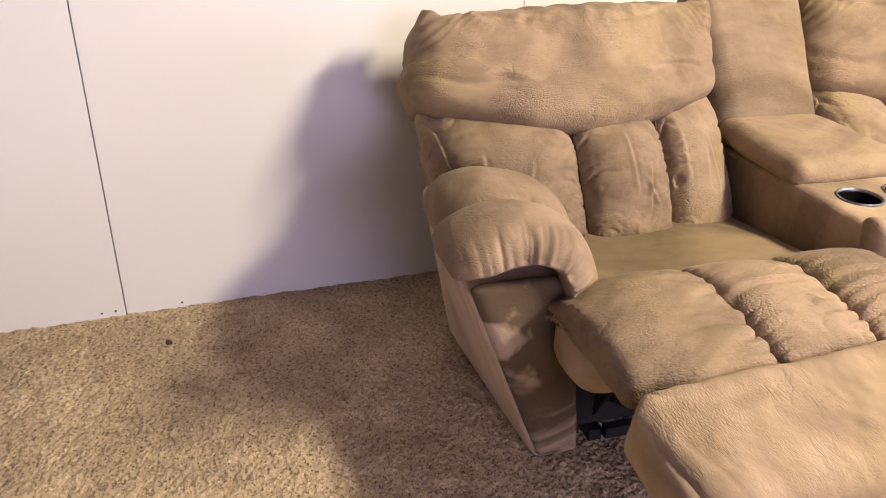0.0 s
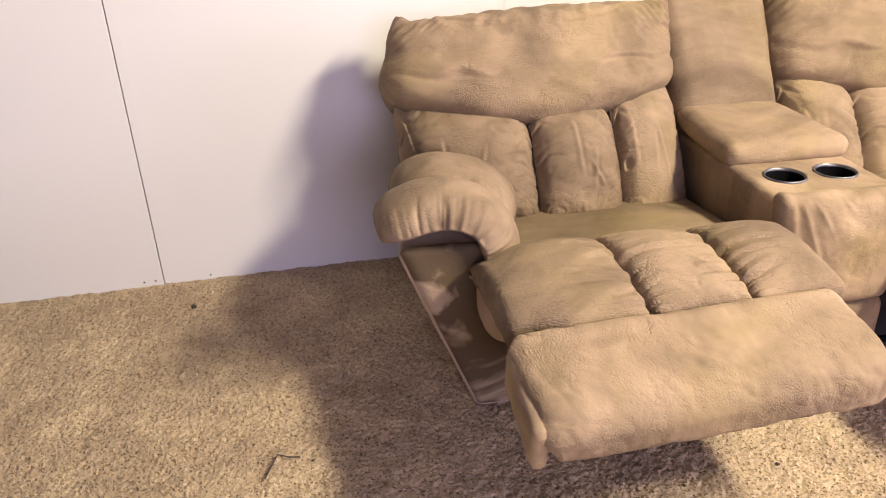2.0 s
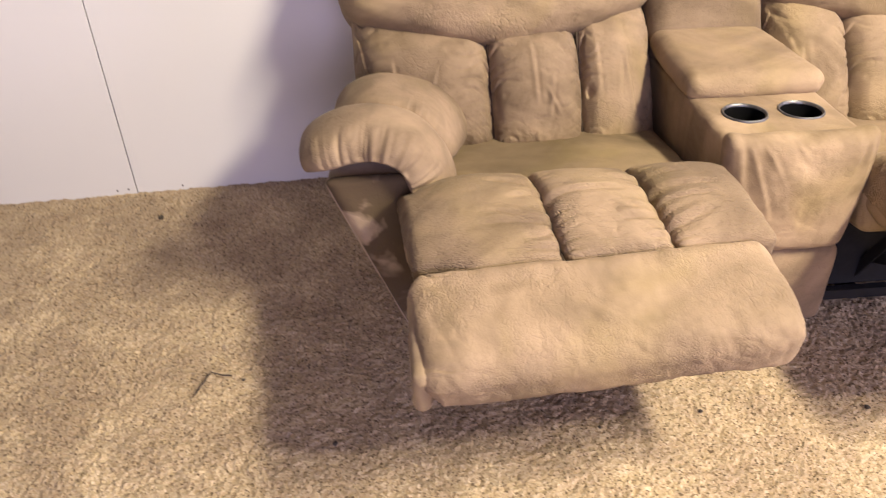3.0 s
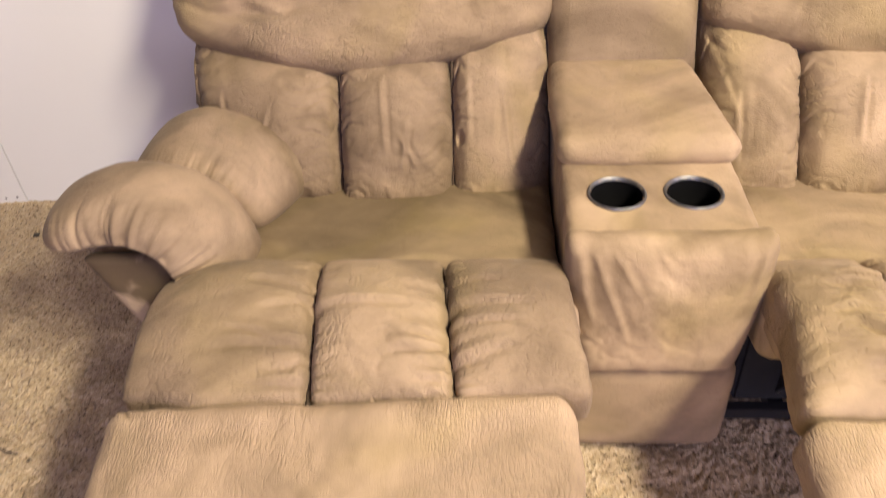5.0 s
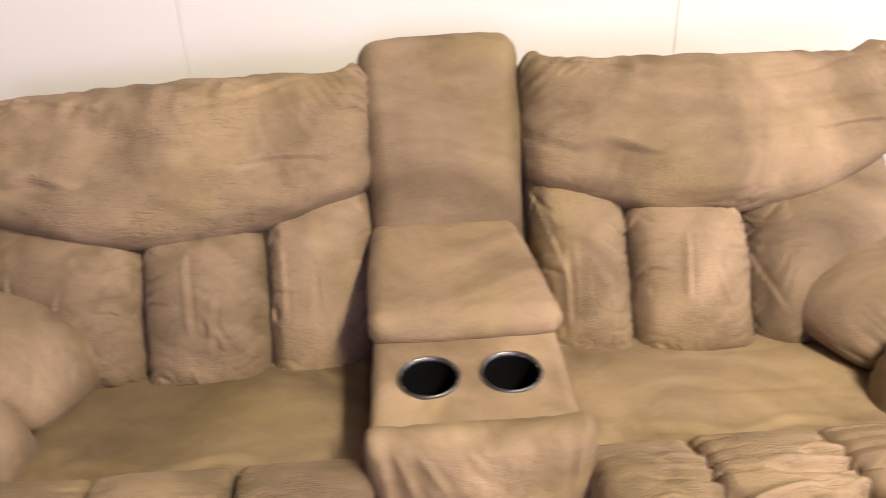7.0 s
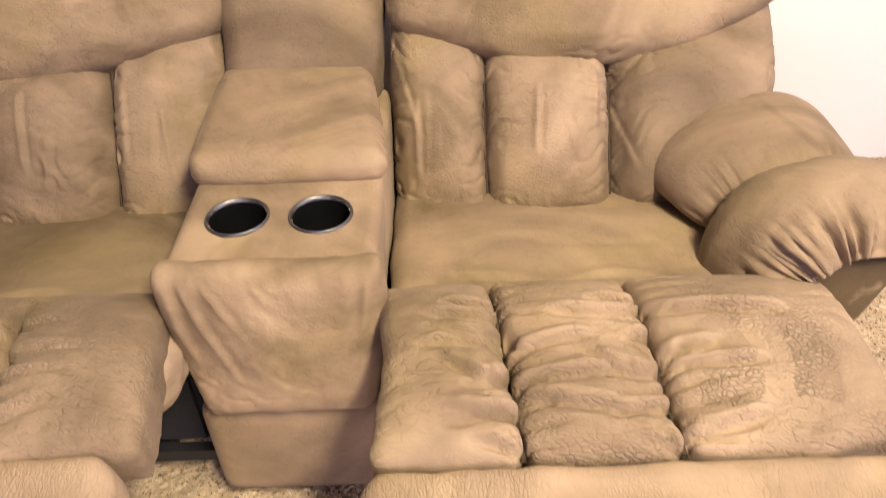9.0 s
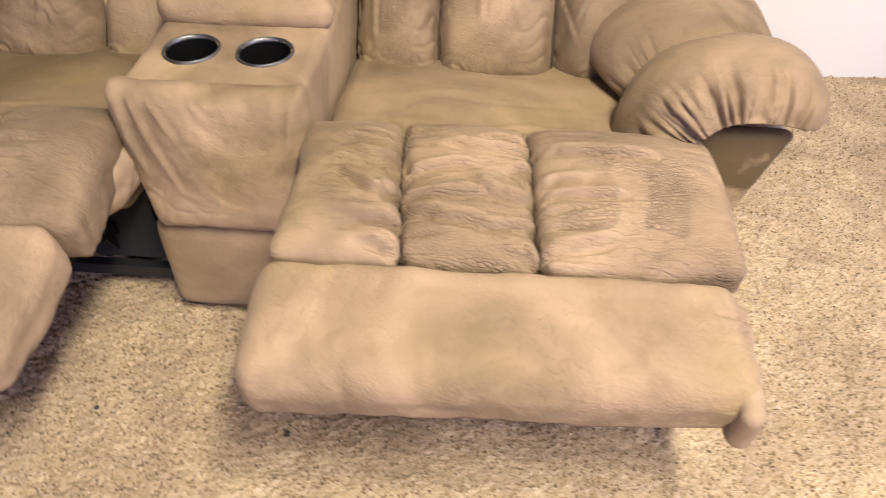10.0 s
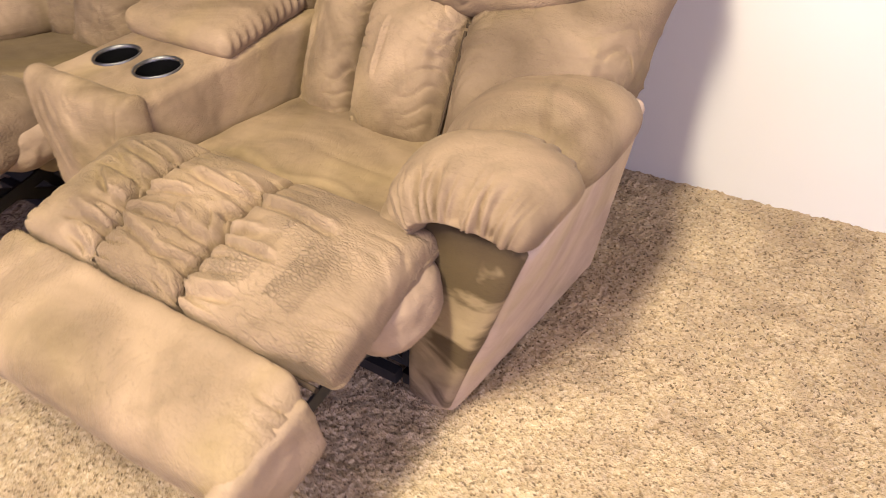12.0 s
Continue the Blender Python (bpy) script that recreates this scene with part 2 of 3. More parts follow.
def vnoise(p, scale, octaves=2):
    """Smooth value noise in -1..1 at the points p (n, 3); scale: cells per metre, one number or three."""
    q = np.asarray(p) * np.asarray(scale) + 17.3
    total, size, norm = np.zeros(len(q)), 1.0, 0.0
    for _ in range(octaves):
        i = np.floor(q).astype(int)
        f = q - i
        f = f * f * (3 - 2 * f)
        acc = np.zeros(len(q))
        for dx in (0, 1):
            for dy in (0, 1):
                for dz in (0, 1):
                    w = (f[:, 0] if dx else 1 - f[:, 0]) * (f[:, 1] if dy else 1 - f[:, 1]) * (f[:, 2] if dz else 1 - f[:, 2])
                    acc += w * GRID[(i[:, 0] + dx) % 64, (i[:, 1] + dy) % 64, (i[:, 2] + dz) % 64]
        total += size * (2 * acc - 1)
        norm += size
        q, size = q * 2.03 + 5.1, size * 0.5
    return total / norm


def ridges(p, scale, sharp=2.0):
    """Crease lines: 0 on the cloth, up to 1 on narrow folds."""
    return np.clip(1 - np.abs(vnoise(p, scale, 2)) * sharp, 0, 1) ** 2


def mesh_of(name, verts, faces, mat, smooth=True):
    me = bpy.data.meshes.new(name)
    me.from_pydata(np.asarray(verts).tolist(), [], np.asarray(faces).tolist() if not isinstance(faces, list) else faces)
    me.materials.append(mat)
    if smooth:
        me.polygons.foreach_set("use_smooth", [True] * len(me.polygons))
    me.update()
    return me


def attach(name, me, parent, m=None, label=""):
    ob = new(name, me)
    ob.parent = parent
    if m is not None:
        ob.matrix_basis = m
    return tagged(ob, label)


def part(name, bm, mat, parent, label="", m=None, smooth=False):
    me = bpy.data.meshes.new(name)
    bm.to_mesh(me)
    bm.free()
    me.materials.append(mat)
    if smooth:
        me.polygons.foreach_set("use_smooth", [True] * len(me.polygons))
    return attach(name, me, parent, m, label)


def box_shell(half, r, res):
    """Points, outward normals and quads of a box with edges rounded by r, on a grid of about res metres."""
    n = [max(4, int(math.ceil(2 * h / res))) for h in half]
    keys, quads = [], []
    for axis in range(3):
        a, b = (axis + 1) % 3, (axis + 2) % 3
        for side in (0, n[axis]):
            i, j = np.meshgrid(np.arange(n[a] + 1), np.arange(n[b] + 1), indexing="ij")
            k = np.zeros((*i.shape, 3), int)
            k[..., a], k[..., b], k[..., axis] = i, j, side
            base = sum(len(x) for x in keys)
            keys.append(k.reshape(-1, 3))
            idx = base + np.arange(i.size).reshape(i.shape)
            q = np.stack([idx[:-1, :-1], idx[1:, :-1], idx[1:, 1:], idx[:-1, 1:]], -1).reshape(-1, 4)
            quads.append(q if side else q[:, ::-1])
    keys, inverse = np.unique(np.concatenate(keys), axis=0, return_inverse=True)
    quads = np.asarray(inverse).reshape(-1)[np.concatenate(quads)]
    half = np.asarray(half, float)
    p = (keys / np.asarray(n) * 2 - 1) * half
    r = min(r, half.min() * 0.999)
    core = np.clip(p, -(half - r), half - r)
    d = p - core
    nrm = d / np.maximum(np.linalg.norm(d, axis=1, keepdims=True), 1e-9)
    return core + nrm * r, nrm, quads


def cushion(name, parent, m, size, r=0.05, mat=None, puff=(0, 0, 0), wrinkle=0.004, scale=(14, 14, 14), crease=0.0, crease_scale=(9, 9, 20), warp=None, res=0.006, seed=0.0, label="", crumple=0.0022):
    """A stuffed piece: a rounded box of that size, its faces puffed out along x, y, z, with soft wrinkles, sharper creases and a slack crumple; warp(p) bends it at the end."""
    half = np.asarray(size) / 2
    p, nrm, quads = box_shell(half, r, res)
    u = p / half
    full = [1 - np.clip(np.abs(u[:, k]), 0, 1) ** 2.2 for k in range(3)]
    for k in range(3):
        a, b = (k + 1) % 3, (k + 2) % 3
        p[:, k] += np.sign(u[:, k]) * np.abs(u[:, k]) * puff[k] * full[a] ** 0.7 * full[b] ** 0.7
    at = p + np.array([seed * 3.1, seed * 1.7, seed * 2.3])
    amount = wrinkle * vnoise(at, scale, 3) + wrinkle * 0.5 * vnoise(at + 3.3, np.asarray(scale) * 2.6, 2)
    if crease:
        amount = amount - crease * ridges(at + 9.1, crease_scale) * np.clip(0.35 + 0.9 * vnoise(at, 5.0, 1), 0, 1)
    if crumple:
        # small slack folds, in some places more than in others
        lie = at @ np.array([[0.8, -0.6, 0], [0.6, 0.8, 0], [0, 0, 1]])
        slack = np.clip(0.15 + 1.1 * vnoise(at + 14.0, 6.0, 2), 0, 1)
        amount = amount + crumple * slack * (0.5 - 1.5 * ridges(lie + 4.4, (34, 16, 34), 2.4) + 0.6 * vnoise(at + 2.2, 46.0, 1))
    p = p + nrm * amount[:, None]
    if warp:
        p = warp(p, u)
    return attach(name, mesh_of(name, p, quads, mat or SUEDE), parent, m, label)


def box(bm, x0, x1, y0, y1, z0, z1, bevel=0.0):
    made = bmesh.ops.create_cube(bm, size=1, matrix=Matrix.Translation(((x0 + x1) / 2, (y0 + y1) / 2, (z0 + z1) / 2)) @ Matrix.Diagonal((x1 - x0, y1 - y0, z1 - z0, 1)))
    if bevel:
        edges = {e for v in made["verts"] for e in v.link_edges}
        bmesh.ops.bevel(bm, geom=list(edges), offset=bevel, segments=2, affect="EDGES")
    return bm


def bar(bm, a, b, w, d):
    """A flat steel link from a to b."""
    a, b = Vector(a), Vector(b)
    turn = (b - a).to_track_quat("X", "Z").to_matrix().to_4x4()
    bmesh.ops.create_cube(bm, size=1, matrix=Matrix.Translation((a + b) / 2) @ turn @ Matrix.Diagonal(((b - a).length, d, w, 1)))
    return bm


# ---- setting ----
WALL_Y = 0.858
X0, X1, Y0, HIGH = -3.6, 3.4, -4.6, 2.6

# carpeted floor, its pile in relief where the camera looks
xs = np.concatenate([np.linspace(X0, -2.65, 5), np.arange(-2.6, 2.15, 0.0041), np.linspace(2.2, X1, 6)])
ys = np.concatenate([np.linspace(Y0, -1.0, 12), np.arange(-0.95, WALL_Y + 0.01, 0.0041)])
gx, gy = np.meshgrid(xs, ys, indexing="ij")
flat = np.stack([gx.ravel(), gy.ravel(), np.zeros(gx.size)], 1)
flat[:, :2] += 0.001 * np.random.RandomState(3).randn(len(flat), 2)
pile = 0.006 * vnoise(flat, 185, 1) + 0.003 * vnoise(flat + 4, 30, 1) + 0.003 * vnoise(flat + 7, 7, 2)
flat[:, 2] = np.where(flat[:, 1] > -0.97, pile, 0.0) * np.where(np.abs(flat[:, 0] + 0.225) < 2.38, 1.0, 0.0) - 0.004
idx = np.arange(gx.size).reshape(gx.shape)
quads = np.stack([idx[:-1, :-1], idx[1:, :-1], idx[1:, 1:], idx[:-1, 1:]], -1).reshape(-1, 4)
tagged(new("floor", mesh_of("floor", flat, quads, CARPET)), "tan and brown cut-pile carpet, worn and soiled in patches", "carpet", kind="structure")

# the wall behind, of wide painted panels that butt in narrow dark grooves
SEAMS = [-2.94, -1.735, -0.545, 0.635, 1.85]
wall = tagged(new("wall_north"), "white painted panel wall with narrow vertical grooves", "wall", kind="structure")
bm = box(bmesh.new(), X0 - 0.1, X1 + 0.1, WALL_Y + 0.012, WALL_Y + 0.1, -0.02, HIGH)
part("backing", bm, GROOVE, wall)
edges = [X0] + SEAMS + [X1]
for a, b in zip(edges, edges[1:]):
    part("wall_panel", box(bmesh.new(), a + 0.0016, b - 0.0016, WALL_Y, WALL_Y + 0.012, -0.015, HIGH, 0.0008), WALL, wall)

for x in SEAMS[2:4]:
    part("joint_filler", box(bmesh.new(), x - 0.0015, x + 0.0015, WALL_Y + 0.003, WALL_Y + 0.0115, -0.014, HIGH), WALL, wall, "painted joint filler")


def slab(name, label, mat, *b):
    me = bpy.data.meshes.new(name)
    bm = box(bmesh.new(), *b)
    bm.to_mesh(me)
    bm.free()
    me.materials.append(mat)
    return tagged(new(name, me), label, "ceiling" if name == "ceiling" else "wall", kind="structure")


slab("wall_west", "unseen side wall, dark to cut bounced light", SIDE_WALL, X0 - 0.1, X0, Y0, WALL_Y, -0.02, HIGH)
slab("ceiling", "unseen ceiling, dark to cut bounced light", CEILING, X0 - 0.1, X1 + 0.1, Y0 - 0.1, WALL_Y + 0.1, HIGH, HIGH + 0.08)


def pierced(name, pieces):
    """A wall with a window opening, built of the four pieces round the hole."""
    me = bpy.data.meshes.new(name)
    bm = bmesh.new()
    for p in pieces:
        box(bm, *p)
    bm.to_mesh(me)
    bm.free()
    me.materials.append(SIDE_WALL)
    return tagged(new(name, me), "unseen wall, dark to cut bounced light, with a wide window opening", "wall", kind="structure")


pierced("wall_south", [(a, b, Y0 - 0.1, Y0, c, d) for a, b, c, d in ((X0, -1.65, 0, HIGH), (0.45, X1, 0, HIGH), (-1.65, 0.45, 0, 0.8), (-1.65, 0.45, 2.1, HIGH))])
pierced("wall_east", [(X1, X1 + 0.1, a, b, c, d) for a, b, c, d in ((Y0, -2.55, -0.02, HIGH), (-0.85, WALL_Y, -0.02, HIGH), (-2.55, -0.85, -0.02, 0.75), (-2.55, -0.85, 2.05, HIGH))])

# ---- the reclining loveseat ----
sofa = tagged(new("reclining_loveseat"), "worn tan microsuede double recliner, footrests open, console between the seats", "loveseat")
sofa.matrix_basis = pose(0, 0, 0, 0, 0, -2.9)
REST = Matrix.Translation((0, 0.335, 0.474)) @ pose(0, 0, 0, -33, 0, 0)


def gathers(p, u, axis, along, face, depth, pitch, reach=0.3, free=0):
    """Small puckers where a pad is sewn down at its two ends along one axis (hardly at its free end); along: the axis in which they repeat; face: the axis they push out in."""
    pull = np.exp(-((np.abs(u[:, axis]) - 1) / reach) ** 2)
    if free:
        pull = pull * np.where(u[:, axis] * free > 0, 0.2, 1.0)
    wave = 0.4 - 1.6 * np.clip(1 - 1.9 * np.abs(np.sin(math.pi * p[:, along] / pitch + 4 * vnoise(p, 15, 1))), 0, 1) ** 1.3
    pick = np.clip(0.55 + 1.1 * vnoise(p + 11, 14, 1), 0, 1)
    p[:, face] += pull * depth * wave * pick
    return p


def folds(p, along, across, face, lines, depth, width=0.009, sway=0.012):
    """A few sharp folds across a pad at those places along it, each with a soft lip."""
    for k, (at, a, b) in enumerate(lines):
        d = p[:, along] - at - sway * vnoise(p + 3.7 * k, 9, 1) - 0.25 * (k % 2 - 0.5) * p[:, across]
        live = np.clip((p[:, across] - a) / 0.03, 0, 1) * np.clip((b - p[:, across]) / 0.03, 0, 1)
        p[:, face] += live * depth * (0.7 * np.exp(-((d - width * 1.6) / (width * 1.5)) ** 2) - np.exp(-(d / width) ** 2))
    return p


def cord(name, run, radius, parent, m=None):
    """A sewn seam: a thin dark tube along the points, wandering slightly."""
    data = bpy.data.curves.new(name, "CURVE")
    data.dimensions, data.bevel_depth, data.bevel_resolution = "3D", radius, 2
    line = data.splines.new("POLY")
    line.points.add(len(run) - 1)
    for q, c in zip(line.points, run):
        q.co = (*[float(v) for v in c], 1)
    data.materials.append(SEAM)
    return attach(name, data, parent, m)


def arm_pad(name, parent, m, spine, y0, y1, crown, under, droop, ruche, seed):
    """A stuffed pad laid over the arm: a rounded section swept along a smoothed spine, its front rolled down and gathered into the seam below."""
    spine = np.asarray(spine, float)
    k = np.linspace(0, len(spine) - 1, 141)
    line = np.stack([np.interp(k, np.arange(len(spine)), spine[:, c]) for c in (0, 1)], 1)
    for _ in range(130):
        line[1:-1] = (line[:-2] + 2 * line[1:-1] + line[2:]) / 4
    run = np.concatenate([[0], np.cumsum(np.linalg.norm(np.diff(line, axis=0), axis=1))])
    ns, nt = 150, 110
    at = np.linspace(0, run[-1], ns)
    line = np.stack([np.interp(at, run, line[:, c]) for c in (0, 1)], 1)
    tangent = np.gradient(line, at, axis=0)
    tangent /= np.linalg.norm(tangent, axis=1, keepdims=True)
    up = np.stack([-tangent[:, 1], tangent[:, 0]], 1) * np.sign(spine[-1, 0] - spine[0, 0])
    s, a = np.meshgrid(np.linspace(0, 1, ns), np.linspace(0, 2 * math.pi, nt, endpoint=False), indexing="ij")
    arc = s * run[-1]
    c, d = np.cos(a), np.sin(a)
    v = np.where(c > 0, np.abs(c) ** 0.92, -np.abs(c) ** 0.74)
    w = np.sign(d) * np.abs(d) ** np.where(c > 0, 1.0, 0.8)
    close = (1 - np.abs(2 * s - 1) ** 7) ** 0.5
    fat = np.where(w > 0, crown, under) * (0.02 + 0.98 * close)
    half = (y1 - y0) / 2 * (0.55 + 0.45 * close)
    # gathers that run up from the front seam, and drag lines at the notch behind
    flat = np.stack([arc.ravel(), v.ravel() * 0.05 + seed, w.ravel() * 0.03], 1)
    wob = vnoise(flat, (26, 9, 9), 2).reshape(s.shape)
    crease = np.clip(1 - 3.0 * np.abs(vnoise(flat + 0.02 * wob.reshape(-1, 1), (72, 5, 5), 2)), 0, 1) ** 1.4
    wave = 0.35 - crease.reshape(s.shape) + 0.35 * vnoise(flat + 5, (95, 25, 25), 1).reshape(s.shape)
    pick = np.clip(0.75 + 0.9 * vnoise(flat + 9, (16, 5, 5), 1).reshape(s.shape), 0.15, 1.2)
    front = np.clip((-c - 0.02) / 0.55, 0, 1) * np.clip((1.0 - d) / 0.6, 0, 1) * np.clip((d + 0.3) / 0.5, 0, 1)
    rear = np.clip((c - 0.45) / 0.4, 0, 1) * np.clip((0.95 - d) / 0.5, 0, 1) * np.clip(d + 0.4, 0, 1)
    out = ruche * wave * pick * np.clip(1.7 * front + 0.5 * rear, 0, 1) * close
    soft = 0.007 * vnoise(flat * np.array([1, 1.5, 1.5]), (13, 14, 14), 2).reshape(s.shape) * close
    lead = np.clip((-v + 0.15) / 1.15, 0, 1)
    y = (y0 + y1) / 2 + half * v + (out + soft) * c
    n = fat * w + (out + soft) * d - droop * lead ** 2.2 * close
    outward = 0.05 * np.sign(spine[-1, 0] - spine[0, 0]) * lead * (1 - s) ** 1.5
    p = np.stack([line[:, None, 0] + up[:, None, 0] * n + outward, y, line[:, None, 1] + up[:, None, 1] * n], -1).reshape(-1, 3)
    i, j = np.meshgrid(np.arange(ns - 1), np.arange(nt), indexing="ij")
    q = np.stack([i * nt + j, i * nt + (j + 1) % nt, (i + 1) * nt + (j + 1) % nt, (i + 1) * nt + j], -1).reshape(-1, 4)
    if spine[-1, 0] < spine[0, 0]:
        q = q[:, ::-1]
    faces = q.tolist() + [list(range(nt)), list(range((ns - 1) * nt, ns * nt))]
    me = mesh_of(name, p, faces, SUEDE_ARM_SHADED)
    return attach(name, me, parent, m)


def recliner(side, xs, foot, leg, seat_x, front, tip, seed):
    """One seat: xs: inner end, two tufts and outer end of the back; foot: the same of the footrest; leg: the ends of the leg pad; front: how far it reaches; side: -1 or 1."""
    lo, hi = min(xs), max(xs)
    mid, hw = (lo + hi) / 2, (hi - lo) / 2

    def smile(x):
        rise = np.where((side > 0) & (x < mid), 0.76, 1.0)
        return SAG[side][0] + SAG[side][1] * rise * np.clip(np.abs((x - mid) / hw), 0, 1.05) ** 2

    def deep(x):
        outer = np.clip(side * (x - mid), 0, None) > 0
        return np.where(outer, DEEP[side], 0.075) * np.clip(np.abs((x - mid) / hw), 0, 1.05) ** 2 - 0.022

    # shell behind the cushions
    back = cushion("backrest", sofa, REST @ Matrix.Translation((mid - side * 0.012, 0.125, 0.15)), (2 * hw - 0.13, 0.10, 0.56), 0.04, SUEDE_SMOOTH, res=0.02, seed=seed)

    def on_back(c):
        return back.matrix_basis.inverted() @ REST @ Matrix.Translation(c)

    # three upright bolsters
    order = sorted(xs)
    for k in range(3):
        a, b = order[k], order[k + 1]
        c = (a + b) / 2

        def warp(p, u, c=c, k=k):
            x = p[:, 0] + c
            gathers(p, u, 0, 2, 1, -0.011, 0.036, 0.42)
            gathers(p, u, 2, 0, 1, 0.003, 0.045, 0.4)
            w = np.abs(p[:, 0]).max()
            die = random.Random(int(seed * 10) + k)
            for _ in range(3):
                lean, low, tall = die.uniform(-0.6, 0.6), die.uniform(-0.14, -0.02), die.uniform(0.08, 0.18)
                q = p[:, 0] - die.uniform(-0.75, 0.75) * w - lean * (p[:, 2] - low)
                live = np.clip((p[:, 2] - low) / 0.03, 0, 1) * np.clip((low + tall - p[:, 2]) / 0.03, 0, 1)
                p[:, 1] += live * die.uniform(0.003, 0.007) * (0.8 * np.exp(-((q - 0.004) / 0.005) ** 2) - np.exp(-((q + 0.005) / 0.007) ** 2))
            near = np.exp(-((np.abs(u[:, 0]) - 1) / 0.45) ** 2) * np.clip(0.3 + 1.3 * vnoise(p + 21, 12, 1), 0, 1)
            slant = p[:, 2] + 0.9 * np.abs(p[:, 0]) * np.where(p[:, 2] > 0, -1, 1)
            p[:, 1] += 0.002 * near * np.sin(2 * math.pi * slant / 0.021 + 5 * vnoise(p + 5, 15, 1))
            top = np.clip((p[:, 2] + 0.05) / 0.2, 0, 1)
            p[:, 1] += 0.05 * np.clip((p[:, 2] - 0.05) / 0.10, 0, 1.3) ** 2
            p[:, 2] += top * (smile(x) - SAG[side][0])
            p[:, 1] += deep(x)
            p[:, 0] -= side * 0.05 * np.clip(side * (x - mid) / hw, 0, 1) ** 2 * np.clip((0.06 - p[:, 2]) / 0.2, 0, 1)
            return p

        cushion("back_bolster", back, on_back((c, 0.036, 0.010)), (b - a - 0.003, 0.15, 0.37), 0.06 if k == 1 + side else 0.034, SUEDE_DARK if side > 0 and k == 2 else SUEDE, (0.003, 0.056, 0.0),
                0.007, (7, 7, 5), 0.006, (9, 9, 5), warp, 0.004, seed + k * 1.7, crumple=0.004)

    # the overhanging head pillow
    def head(p, u):
        x = p[:, 0] + mid
        hx = np.abs(p[:, 0]).max()
        # gathered corners, a long hollow across the front and small diagonal folds
        corner = np.exp(-((np.abs(u[:, 0]) - 1) / 0.12) ** 2) * np.clip(u[:, 2] + 0.2, 0, 1)
        p[:, 1] += corner * 0.008 * np.sin(2 * math.pi * (p[:, 2] + 0.7 * np.abs(p[:, 0])) / 0.03 + 4 * vnoise(p, 14, 1))
        # fine drag lines that fan down from the top corners
        reach = np.exp(-((np.abs(u[:, 0]) - 1) / 0.34) ** 2) * np.clip(u[:, 2] * 1.4, 0, 1) * np.clip(0.45 + 1.2 * vnoise(p + 31, 11, 1), 0, 1)
        p[:, 1] += 0.0045 * reach * np.sin(2 * math.pi * (0.8 * np.abs(p[:, 0]) + 0.75 * p[:, 2]) / 0.021 + 4 * vnoise(p + 7, 12, 1))
        p[:, 1] += 0.005 * np.exp(-((u[:, 2] - 0.9) / 0.35) ** 2) * np.sin(2 * math.pi * p[:, 0] / 0.08 + 9 * vnoise(p, 8, 2)) * np.clip(0.4 + vnoise(p + 8, 6, 1), 0, 1)
        front_face = np.clip(-u[:, 1] + 0.2, 0, 1)
        p[:, 1] += front_face * (0.010 * np.exp(-((p[:, 2] - 0.035 - 0.02 * vnoise(p, 4, 1)) / 0.022) ** 2) + 0.006 * np.exp(-((p[:, 2] + 0.06 - 0.03 * vnoise(p + 2, 5, 1)) / 0.016) ** 2))
        folds(p, 2, 0, 1, [(0.105, -0.8 * hx, -0.2 * hx), (0.09, 0.1 * hx, 0.75 * hx), (0.0, 0.35 * hx, 0.8 * hx), (-0.05, -0.75 * hx, -0.3 * hx)], -0.006, 0.008, 0.04)
        low = np.clip((0.17 - p[:, 2]) / 0.34, 0, 1)
        p[:, 2] += low * (smile(x) - SAG[side][0]) * 1.0
        p[:, 1] += deep(x) * (0.35 + 0.65 * low) + 0.02 * (1 - low)
        p[:, 2] -= 0.030 * (1 - low) * np.clip((side * p[:, 0] / hw + 1) / 2, 0, 1) ** 1.5
        end = np.clip(side * u[:, 0], 0, 1) ** 3
        p[:, 0] += side * end * (0.016 * np.exp(-((u[:, 2] + 0.25) / 0.45) ** 2) - 0.016 * np.clip(u[:, 2], 0, 1))
        ear = np.exp(-((np.abs(u[:, 0]) - 0.95) / 0.07) ** 2) * np.clip(u[:, 2], 0, 1) ** 3
        p[:, 2] += np.where(side * u[:, 0] > 0, 0.042, 0.028) * ear + 0.010 * np.clip(u[:, 2], 0, 1) * vnoise(p, (7, 3, 1), 2)
        return p

    cushion("head_pillow", back, on_back((mid, 0.024, 0.291)), (2 * hw + 0.02, 0.195, 0.343), 0.05, SUEDE_WORN if side < 0 else SUEDE, (0.008, 0.042, 0.004),
            0.009, (5, 7, 8), 0.007, (4, 7, 8), head, 0.0045, seed + 6)

    # sewn seams, drawn in tight between the cushions
    for k, x in enumerate(order[1:3]):
        run = [(x, deep(x) - 0.012, z) for z in np.linspace(-0.16, float(smile(x)) - 0.01, 9)]
        cord("seam", run, 0.0035, back, on_back((0, 0, 0)))
    run = [(x, deep(x) - 0.006, float(smile(x)) + 0.002) for x in np.linspace(lo + 0.03, hi - 0.03, 25)]
    cord("seam", run, 0.0045, back, on_back((0, 0, 0)))

    # seat
    s0, s1 = seat_x

    def sit(p, u):
        return folds(p, 1, 0, 2, [(-0.15, -0.2, 0.28), (-0.19, -0.28, 0.1)], 0.005, 0.010, 0.03)

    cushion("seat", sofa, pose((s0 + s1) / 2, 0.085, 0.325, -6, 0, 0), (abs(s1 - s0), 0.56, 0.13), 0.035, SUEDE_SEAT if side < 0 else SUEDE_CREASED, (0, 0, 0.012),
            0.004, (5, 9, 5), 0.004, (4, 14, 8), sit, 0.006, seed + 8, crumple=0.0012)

    # footrest: three tufted pads above, one long pad below
    f = sorted(foot)
